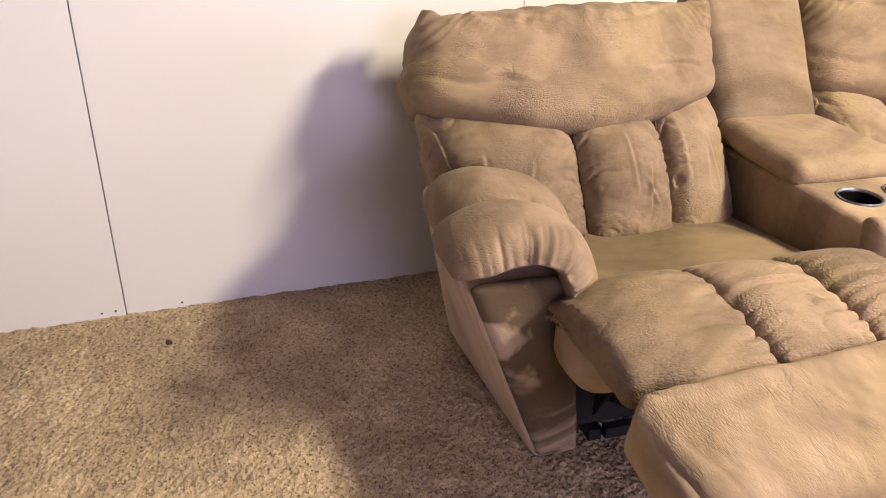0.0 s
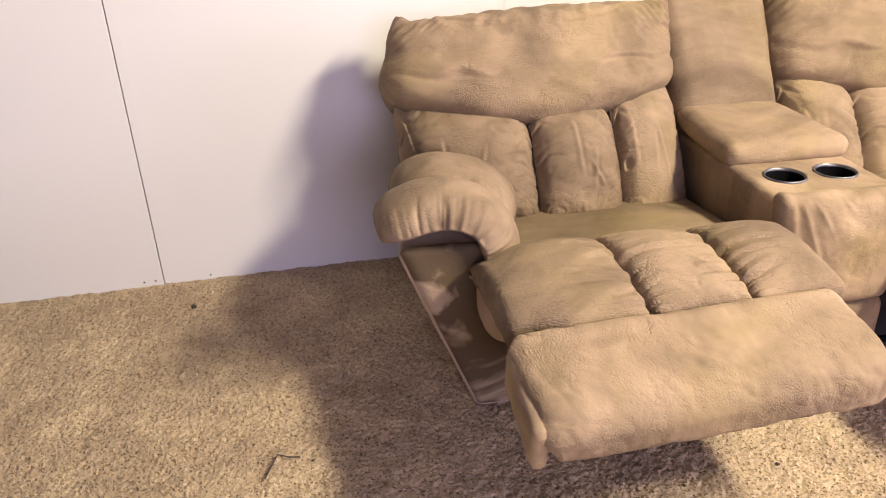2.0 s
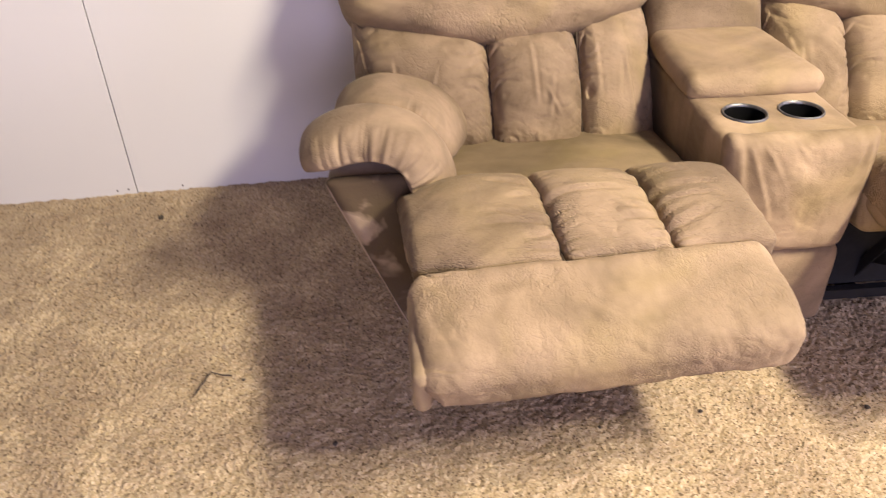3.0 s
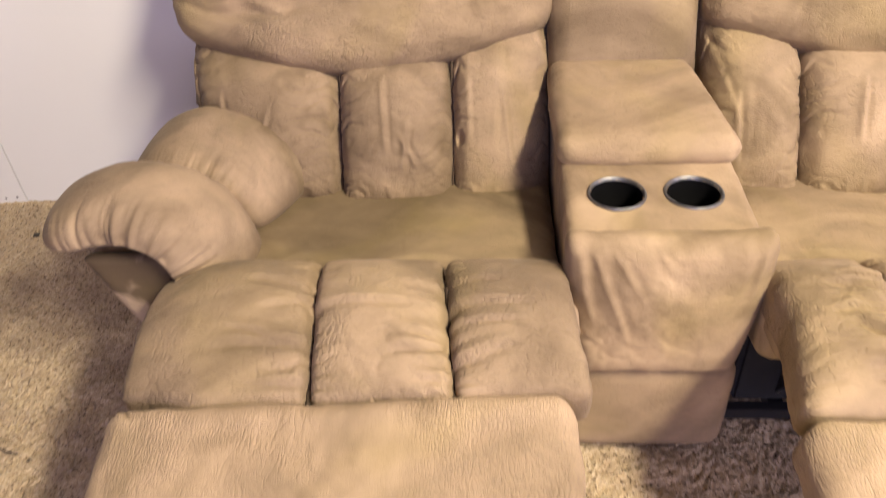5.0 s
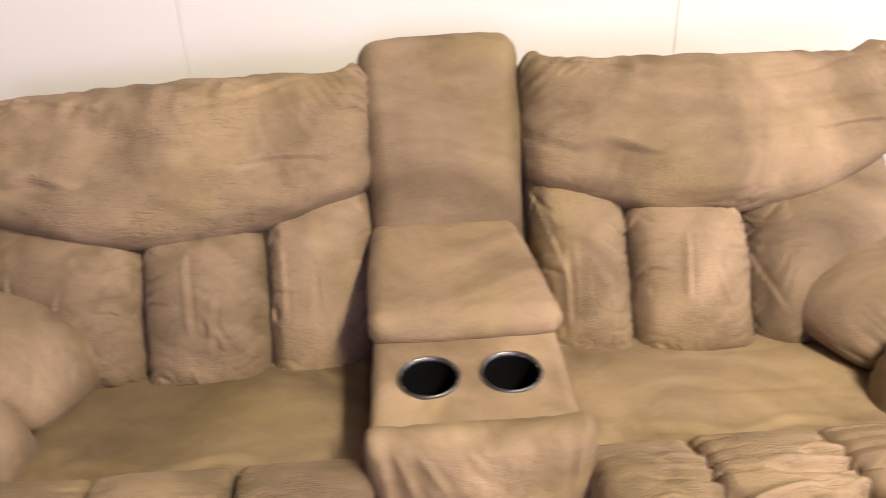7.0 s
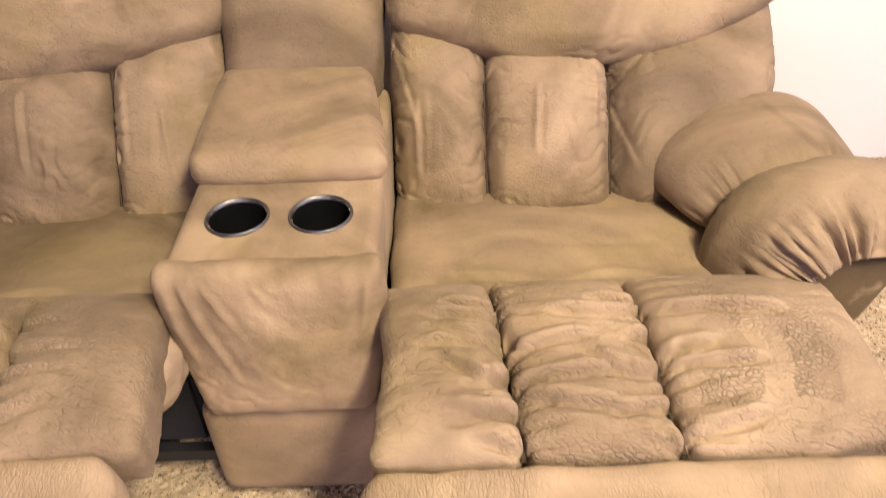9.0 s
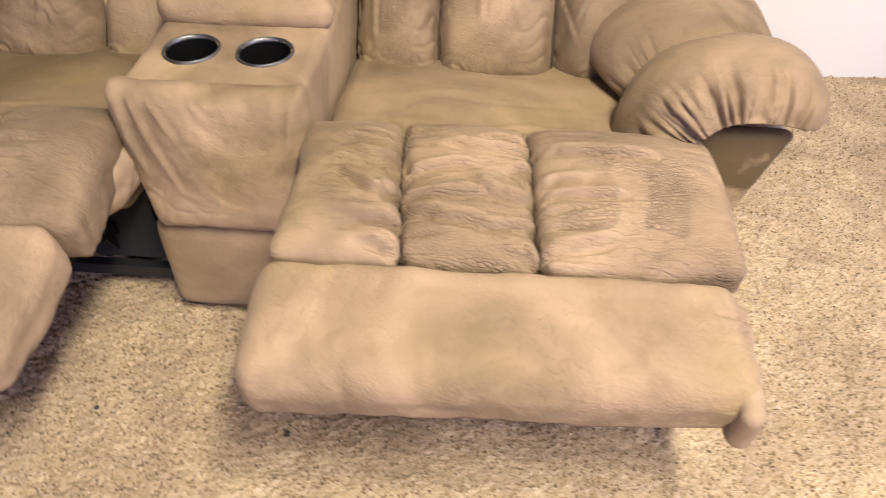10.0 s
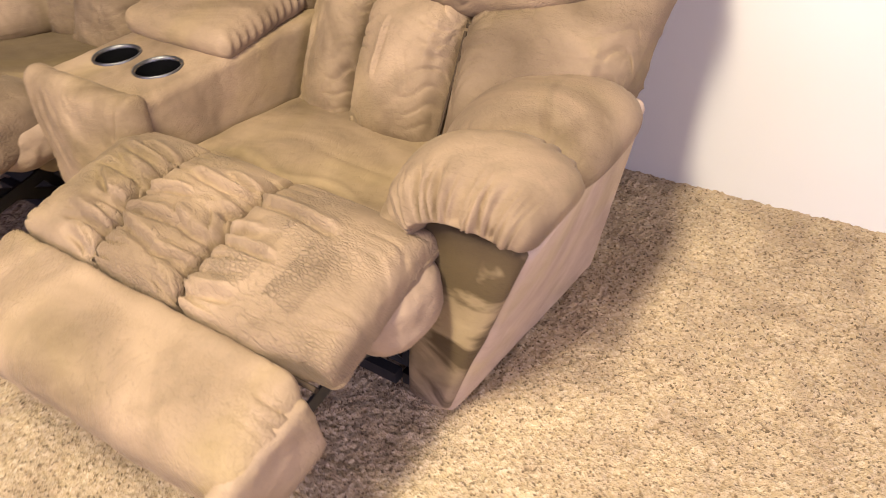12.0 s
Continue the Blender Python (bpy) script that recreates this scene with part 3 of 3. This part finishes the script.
    fc = (f[0] + f[3]) / 2
    rest = new("footrest")
    rest.parent = sofa
    for k in range(3):
        a, b = f[k], f[k + 1]

        def warp(p, u, a=a, b=b, k=k):
            h = (b - a) / 2
            die = random.Random(int(seed * 7) + k)
            plan = []
            for at in (0.07, 0.045, 0.015, -0.01, -0.035, -0.06, -0.085, -0.11, -0.13):
                reach = die.uniform(0.5, 1.5) * h
                ends = (-h - 0.03, reach - h) if die.random() < (0.0, 0.5, 1.0)[k] else (h - reach, h + 0.03)
                plan.append((at + die.uniform(-0.008, 0.008), *ends))
            if side < 0:
                plan = plan[::2]
            elif k == 2:
                plan = plan[1::2]
            folds(p, 1, 0, 2, plan, 0.007 if side < 0 else 0.018, 0.007, 0.022)
            gathers(p, u, 0, 1, 2, 0.008 if side < 0 else 0.018, 0.034, 0.30 if side < 0 else 0.46, (-1, 0, 1)[k])
            back_end = np.clip((p[:, 1] - 0.02) / 0.13, 0, 1.4)
            p[:, 2] -= 0.035 * back_end ** 2
            if side < 0 and k == 0:
                p[:, 2] -= 0.04 * np.clip(side * u[:, 0] + 0.2, 0, 1) ** 2 * np.clip((p[:, 1] + 0.04) / 0.2, 0, 1)
            p[:, 0] -= 0.09 * p[:, 1]
            ahead = np.clip(-u[:, 1], 0, 1)
            if k == 1 + side:
                # the outer end is thin, its underside tucked up, and drawn back a little
                end = np.clip((side * u[:, 0] - 0.2) / 0.5, 0, 1)
                p[:, 2] = np.where(u[:, 2] < 0, p[:, 2] * (1 - 0.55 * end), p[:, 2])
                p[:, 1] += 0.015 * ahead * end
            p[:, 1] += SKEW[side] * ahead * np.clip((side * f[1 + side] - side * (p[:, 0] + (a + b) / 2)) / 0.7, 0, 1)
            if side > 0 and k == 0:
                p[:, 0] -= side * 0.03 * ahead * np.clip(-side * u[:, 0], 0, 1)
            return p

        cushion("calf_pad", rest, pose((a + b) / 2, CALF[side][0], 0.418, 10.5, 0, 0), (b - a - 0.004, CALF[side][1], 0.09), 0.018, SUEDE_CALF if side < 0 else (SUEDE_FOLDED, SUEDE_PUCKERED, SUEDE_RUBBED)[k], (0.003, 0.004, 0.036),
                0.0035, (8, 12, 8), 0.004, (6, 15, 5), warp, 0.004, seed + 10 + k * 2.1)

    long = -0.405 - front
    g0, g1 = leg
    for x in f[1:3]:
        tilt = pose(x, CALF[side][0], 0.414, 10.5, 0, 0)
        cord("seam", [(-0.09 * y, y, 0.030) for y in np.linspace(-0.15, 0.08, 9)], 0.004, rest, tilt)
    cord("seam", [(x, -0.408 + SKEW[side] * min(1, abs(x - f[0 if side < 0 else 3]) / 0.7), 0.392) for x in np.linspace(f[0] + 0.03, f[3] - 0.01, 12)], 0.0045, rest)

    def droop(p, u):
        p[:, 2] += 0.024 * np.clip((u[:, 1] - 0.55) / 0.45, 0, 1) ** 2 * (u[:, 2] > 0)
        p[:, 2] += 0.006 * vnoise(p, (11, 3, 1), 2) * (u[:, 2] > 0)
        gathers(p, u, 0, 1, 2, 0.009, 0.034, 0.16, -side)
        p[:, 0] -= 0.05 * p[:, 1]
        p[:, 1] += tip * (p[:, 0] / 0.35) * np.clip(-u[:, 1], 0, 1)
        p[:, 2] -= 0.010 * np.clip(-u[:, 1], 0, 1) ** 3
        p[:, 1] += SKEW[side] * np.clip(u[:, 1], 0, 1) * np.clip(0.5 - side * u[:, 0] / 2, 0, 1)
        # the top overhangs the outer end panel as a gathered lip
        p[:, 0] -= side * 0.03 * np.clip((side * u[:, 0] - 0.86) / 0.14, 0, 1) * np.clip(0.3 - 1.5 * u[:, 2], 0, 1)
        if side < 0:
            p[:, 0] -= 0.016 * np.clip(0.2 - u[:, 1], 0, 1) * np.clip(u[:, 0], 0, 1)
        return p

    cushion("leg_pad", rest, pose((g0 + g1) / 2, (front - 0.413) / 2, 0.364, 9, 0, 0), (g1 - g0, long - 0.008, 0.095), 0.032, SUEDE_LEG, (0.004, 0.004, 0.014),
            0.005, (12, 9, 10), 0.003, (18, 13, 10), droop, 0.004, seed + 20)
    # upholstered end panel of the leg pad, pinched at the front corner
    def flap(p, u):
        p[:, 2] += (-0.006 if side < 0 else 0.034) * np.clip(-u[:, 1], 0, 1) ** 1.5 * np.clip(-u[:, 2], 0, 1)
        return p

    e = g0 + 0.009 if side < 0 else g1 - 0.009
    cushion("end_panel", rest, pose(e, (front - 0.42) / 2 - 0.004, 0.346 if side < 0 else 0.338, 9, 0, 0), (0.034, long - 0.012, 0.098 if side < 0 else 0.122), 0.0165, SUEDE_PALE_LIT, wrinkle=0.003, res=0.008, seed=seed + e, warp=flap)
    # rolled front of the seat box under the pads
    def inward(p, u):
        slim = np.clip(-side * u[:, 0] - 0.5, 0, 0.5) * 2
        p[:, 2] = p[:, 2] * (1 - 0.3 * slim) + 0.022 * slim
        p[:, 1] *= 1 - 0.2 * slim
        return p

    cushion("front_roll", sofa, pose(fc + 0.004, -0.185, 0.360, 0, 0, 0), (f[3] - f[0] + 0.008, 0.17, 0.155), 0.06, SUEDE_PALE_LIT, (0.0, 0.01, 0), res=0.008, seed=seed + 4, warp=inward)

    # arm: tapered upholstered body, its front panel, and two pads bent over it
    def flare(p, u):
        z = p[:, 2] + 0.23
        away = (np.clip(u[:, 0] * side, -1, 1) + 1) / 2
        lean = np.clip((z - 0.02) / 0.44, 0, 1.1)
        rear = np.clip((u[:, 1] + 1) / 2, 0, 1)
        p[:, 0] += side * away * (ARM_FLARE[side] * lean * (1 - rear) + (0.035 + 0.085 * lean) * rear) + side * 0.05 * lean * (1 - away)
        return p

    def face(p, u):
        lean = np.clip((p[:, 2] + 0.21) / 0.44, 0, 1.1)
        away = (np.clip(u[:, 0] * side, -1, 1) + 1) / 2
        p[:, 0] += side * lean * (ARM_FLARE[side] * away + 0.05 * (1 - away))
        return p

    ax = side * ARM_X[side]
    body = cushion("arm_body", sofa, pose(ax, ARM_Y[side] + 0.275, 0.235), (0.105, 0.55, 0.46), 0.022, SUEDE_SIDE_LIT, (0.004, 0.004, 0), 0.002, (8, 8, 8), 0, (9, 9, 9), flare, 0.010, seed + 30, crumple=0.0)
    cushion("arm_front", body, body.matrix_basis.inverted() @ pose(ax, ARM_Y[side] + 0.004, 0.247), (0.098, 0.03, 0.45), 0.014, SUEDE_STAINED, (0, 0.008, 0), 0.002, (8, 8, 8), 0, (9, 9, 9), face, 0.006, seed + 31, crumple=0.0)

    for kind, spine, y0, y1, crown, under, droop, ruche in ARM_PADS[side]:
        arm_pad(kind, body, body.matrix_basis.inverted(), spine, y0, y1, crown, under, droop, ruche, seed + 40 + y0)
    return back


# middle and length of the calf pads along the seat
CALF = {-1: (-0.252, 0.33), 1: (-0.252, 0.312)}
SKEW = {-1: 0.035, 1: 0.0}
DEEP = {-1: 0.075, 1: 0.045}
SAG = {-1: (0.130, 0.095), 1: (0.097, 0.120)}
ARM_X = {-1: 0.818, 1: 0.772}
ARM_Y = {-1: -0.10, 1: -0.095}
ARM_FLARE = {-1: 0.175, 1: 0.165}
# for each arm pad: its spine of (x, z) from the seat outwards, its two ends along the arm, crown, underside, droop of the front and depth of the gathers
ARM_PADS = {
    -1: (("rear_arm_pad", ((-0.722, 0.375), (-0.735, 0.445), (-0.80, 0.498), (-0.90, 0.512), (-0.975, 0.490), (-1.0, 0.43)), 0.062, 0.37, 0.054, 0.04, 0.0, 0.005),
         ("front_arm_pad", ((-0.792, 0.33), (-0.794, 0.43), (-0.835, 0.517), (-0.915, 0.545), (-1.00, 0.535), (-1.055, 0.515), (-1.075, 0.500)), -0.152, 0.072, 0.060, 0.022, 0.0, 0.010)),
    1: (("rear_arm_pad", ((0.69, 0.39), (0.705, 0.455), (0.785, 0.500), (0.875, 0.513), (0.945, 0.495), (0.965, 0.450)), 0.058, 0.37, 0.054, 0.04, 0.0, 0.007),
        ("front_arm_pad", ((0.752, 0.35), (0.754, 0.445), (0.792, 0.508), (0.86, 0.530), (0.935, 0.524), (0.985, 0.508), (1.002, 0.496)), -0.152, 0.070, 0.066, 0.022, 0.0, 0.025)),
}
recliner(-1, (-0.166, -0.377, -0.619, -0.978), (-0.150, -0.357, -0.578, -0.872), (-0.864, -0.160), (-0.165, -0.80), -0.635, 0.022, 1.0)
recliner(1, (0.168, 0.350, 0.588, 0.935), (0.172, 0.342, 0.547, 0.845), (0.152, 0.845), (0.165, 0.78), -0.60, 0.014, 5.0)

# console between the seats
CUPS = ((-0.067, -0.002), (0.067, -0.002))


def taper(p, u):
    low = np.clip((0.10 - p[:, 2]) / 0.25, 0, 1)
    front = np.clip(-u[:, 1], 0, 1)
    p[:, 0] *= 1 - 0.16 * low * front
    p[:, 1] -= 0.035 * np.sin(np.clip(low * 1.0, 0, 1) * math.pi) * front ** 2
    return p


console = cushion("console", sofa, pose(0.0, 0.155, 0.38), (0.325, 0.60, 0.29), 0.022, SUEDE_SMOOTH, (0, 0.006, 0.0), 0.002, (9, 9, 9), 0.003, (16, 5, 5), taper, 0.004, 60, crumple=0.0012)
me = console.data
bm = bmesh.new()
bm.from_mesh(me)
gone = [f for f in bm.faces if f.normal.z > 0.6 and any(all(math.hypot(v.co.x - cx, v.co.y + 0.155 - cy) < 0.0495 for v in f.verts) for cx, cy in CUPS)]
bmesh.ops.delete(bm, geom=gone, context="FACES")
bm.to_mesh(me)
bm.free()


def lathe(name, profile, mat, parent, m, label="", steps=48):
    verts, faces = [], []
    for i in range(steps):
        a = 2 * math.pi * i / steps
        verts += [(r * math.cos(a), r * math.sin(a), z) for r, z in profile]
    k = len(profile)
    for i in range(steps):
        j = (i + 1) % steps
        faces += [(i * k + q, j * k + q, j * k + q + 1, i * k + q + 1) for q in range(k - 1)]
    return attach(name, mesh_of(name, verts, faces, mat), parent, m, label)


for cx, cy in CUPS:
    m = console.matrix_basis.inverted() @ pose(cx, cy, 0.527)
    ring = lathe("cup_holder", ((0.0522, -0.004), (0.0518, 0.0005), (0.0505, 0.002), (0.0485, 0.0015), (0.0468, -0.003), (0.0462, -0.006)), STEEL, console, m, "brushed steel rim")
    lathe("cup_well", ((0.0463, -0.0045), (0.0445, -0.075), (0.040, -0.08), (0.0, -0.08)), CUP, ring, None, "black plastic well")


def lid_warp(p, u):
    gather = np.clip((u[:, 0] - 0.8) * 5, 0, 1) * np.clip(1 - np.abs(u[:, 2]), 0, 1)
    p[:, 0] += gather * 0.004 * np.sin(p[:, 1] * 240)
    p[:, 0] -= 0.05 * np.clip((u[:, 1] + 1) / 2, 0, 1) * np.clip(u[:, 0], 0, 1)
    return p


cushion("console_lid", console, console.matrix_basis.inverted() @ pose(0.002, 0.258, 0.553, 3, 0, 0), (0.345, 0.335, 0.065), 0.03, SUEDE_SMOOTH, (0.002, 0.004, 0.014),
        0.003, (8, 8, 8), 0.004, (9, 9, 9), lid_warp, 0.005, 63, crumple=0.0014)
def front_side(u):
    return np.clip(-2 * u[:, 1], 0, 1)


def front_warp(p, u):
    """Tapers to its foot; the sewn top corners stand up a little, with folds running down from them."""
    ear = np.exp(-((np.abs(u[:, 0]) - 0.93) / 0.09) ** 2) * np.clip(u[:, 2] - 0.4, 0, 1)
    p[:, 2] += 0.014 * ear
    p[:, 0] += np.sign(u[:, 0]) * 0.012 * ear
    run = np.abs(u[:, 0]) - 0.75 + 0.25 * (1 - u[:, 2]) * 0.6
    p[:, 1] += 0.0016 * np.sin(run * 26) * np.exp(-(run / 0.22) ** 2) * np.clip(0.5 + u[:, 2], 0, 1)
    p[:, 1] += 0.0008 * np.sin(2 * math.pi * p[:, 0] / 0.035 + 5 * vnoise(p, 8, 1)) * np.clip(u[:, 2] - 0.1, 0, 1)
    # thin drag lines that fan out from the sewn corners
    for x0, lean, tall in ((-0.148, 0.12, 0.17), (-0.130, 0.38, 0.20), (-0.10, 0.62, 0.11), (-0.03, 0.8, 0.06), (0.135, -0.35, 0.10), (0.148, -0.12, 0.13)):
        down = 0.14 - p[:, 2]
        q = p[:, 0] - x0 - lean * down * (1 - 0.8 * down)
        live = np.clip((tall - down) / 0.05, 0, 1) * np.clip(down / 0.02, 0, 1) * front_side(u)
        p[:, 1] -= 0.003 * live * (np.exp(-(q / 0.006) ** 2) - 0.8 * np.exp(-((q - 0.012) / 0.009) ** 2))
    p[:, 0] *= 1 - 0.13 * np.clip(0.4 - u[:, 2], 0, 1.4)
    return p


cushion("console_front", console, console.matrix_basis.inverted() @ pose(0.004, -0.145, 0.393, -4, 0, 0), (0.335, 0.06, 0.288), 0.028, SUEDE_SMOOTH, (0.004, 0.022, 0.0),
        0.003, (10, 10, 10), 0.006, (16, 8, 5), front_warp, 0.004, 64)
cushion("base_panel", console, console.matrix_basis.inverted() @ pose(0.0, -0.04, 0.135), (0.322, 0.26, 0.235), 0.035, SUEDE_SMOOTH, (0, 0.004, 0), 0.002, res=0.01, seed=66, crumple=0.0)
cushion("console_back_pillow", console, console.matrix_basis.inverted() @ REST @ Matrix.Translation((-0.008, 0.065, 0.295)), (0.345, 0.15, 0.485), 0.05, SUEDE_DARK, (0.004, 0.026, 0.004),
        0.006, (6, 6, 5), 0.004, (9, 10, 7), lambda p, u: p * np.stack([0.95 + 0.06 * u[:, 2], np.ones(len(p)), np.ones(len(p))], 1), 0.005, 68)

# black steel mechanism and dust cover under the seats
for side in (-1, 1):
    c = side * 0.50
    under = part("seat_box", box(bmesh.new(), c - 0.31, c + 0.31, -0.08, 0.42, 0.06, 0.27, 0.01), DARK_CLOTH, sofa, "black dust cover")
    for e in (c - 0.21, c + 0.21):
        part("scissor_link", bar(bmesh.new(), (e, -0.06, 0.14), (e, -0.40, 0.32), 0.028, 0.006), BLACK, under)
        part("scissor_link", bar(bmesh.new(), (e + 0.012, -0.05, 0.27), (e + 0.012, -0.38, 0.21), 0.028, 0.006), BLACK, under)
        part("scissor_link", bar(bmesh.new(), (e - 0.012, -0.05, 0.06), (e - 0.012, -0.16, 0.26), 0.026, 0.006), BLACK, under)
        part("foot_rail", bar(bmesh.new(), (e, -0.08, 0.03), (e, 0.4, 0.03), 0.03, 0.03), BLACK, under)
    part("cross_rail", bar(bmesh.new(), (c - side * 0.33, -0.095, 0.052), (c + side * 0.20, -0.095, 0.052), 0.028, 0.022), BLACK, under)

# ---- crumbs, lint and nails ----
rng = random.Random(5)


def crumb(name, label, at, size, mat):
    bm = bmesh.new()
    bmesh.ops.create_icosphere(bm, subdivisions=2, radius=size)
    for v in bm.verts:
        v.co *= 0.75 + 0.5 * rng.random()
        v.co.z *= 0.6
    me = bpy.data.meshes.new(name)
    bm.to_mesh(me)
    bm.free()
    me.materials.append(mat)
    ob = new(name, me)
    ob.location = at
    return tagged(ob, label, name)


crumb("crumb", "dark brown crumb trodden into the carpet", (-1.624, 0.671, 0.0), 0.009, DEBRIS)
crumb("crumb", "small dark crumb lying on the carpet", (-1.069, -0.376, 0.0), 0.006, DEBRIS)
crumb("crumb", "small dark crumb lying on the carpet", (0.113, -0.448, 0.0), 0.0065, DEBRIS)
crumb("crumb", "tiny dark crumb lying on the carpet", (-0.256, -0.404, 0.0), 0.005, DEBRIS)
crumb("crumb", "tiny dark crumb lying on the carpet", (-0.492, -0.416, 0.0), 0.004, DEBRIS)
crumb("crumb", "tiny dark crumb lying on the carpet", (-1.286, -0.142, 0.0), 0.004, DEBRIS)
crumb("lint", "white speck of lint on the suede seat", (0.406, 0.035, 0.392), 0.0022, LINT)
for x, z in ((-1.799, 0.012), (-1.762, 0.014), (-1.581, 0.012)):
    ob = lathe("nail", ((0.0035, 0.0), (0.003, 0.0015), (0.0, 0.002)), NAIL, None, pose(x, WALL_Y, z, 90, 0, 0), steps=12)
    tagged(ob, "dark nail head at the foot of the wall", "nail", "nails along the wall")
curve = bpy.data.curves.new("thread", "CURVE")
curve.dimensions, curve.bevel_depth = "3D", 0.0018
sp = curve.splines.new("POLY")
pts = [(-1.395, -0.18, 0.003), (-1.38, -0.145, 0.006), (-1.366, -0.11, 0.007), (-1.34, -0.122, 0.005), (-1.315, -0.127, 0.004)]
sp.points.add(len(pts) - 1)
for q, c in zip(sp.points, pts):
    q.co = (*c, 1)
curve.materials.append(DEBRIS)
tagged(new("thread", curve), "dark loose thread lying on the carpet", "thread")
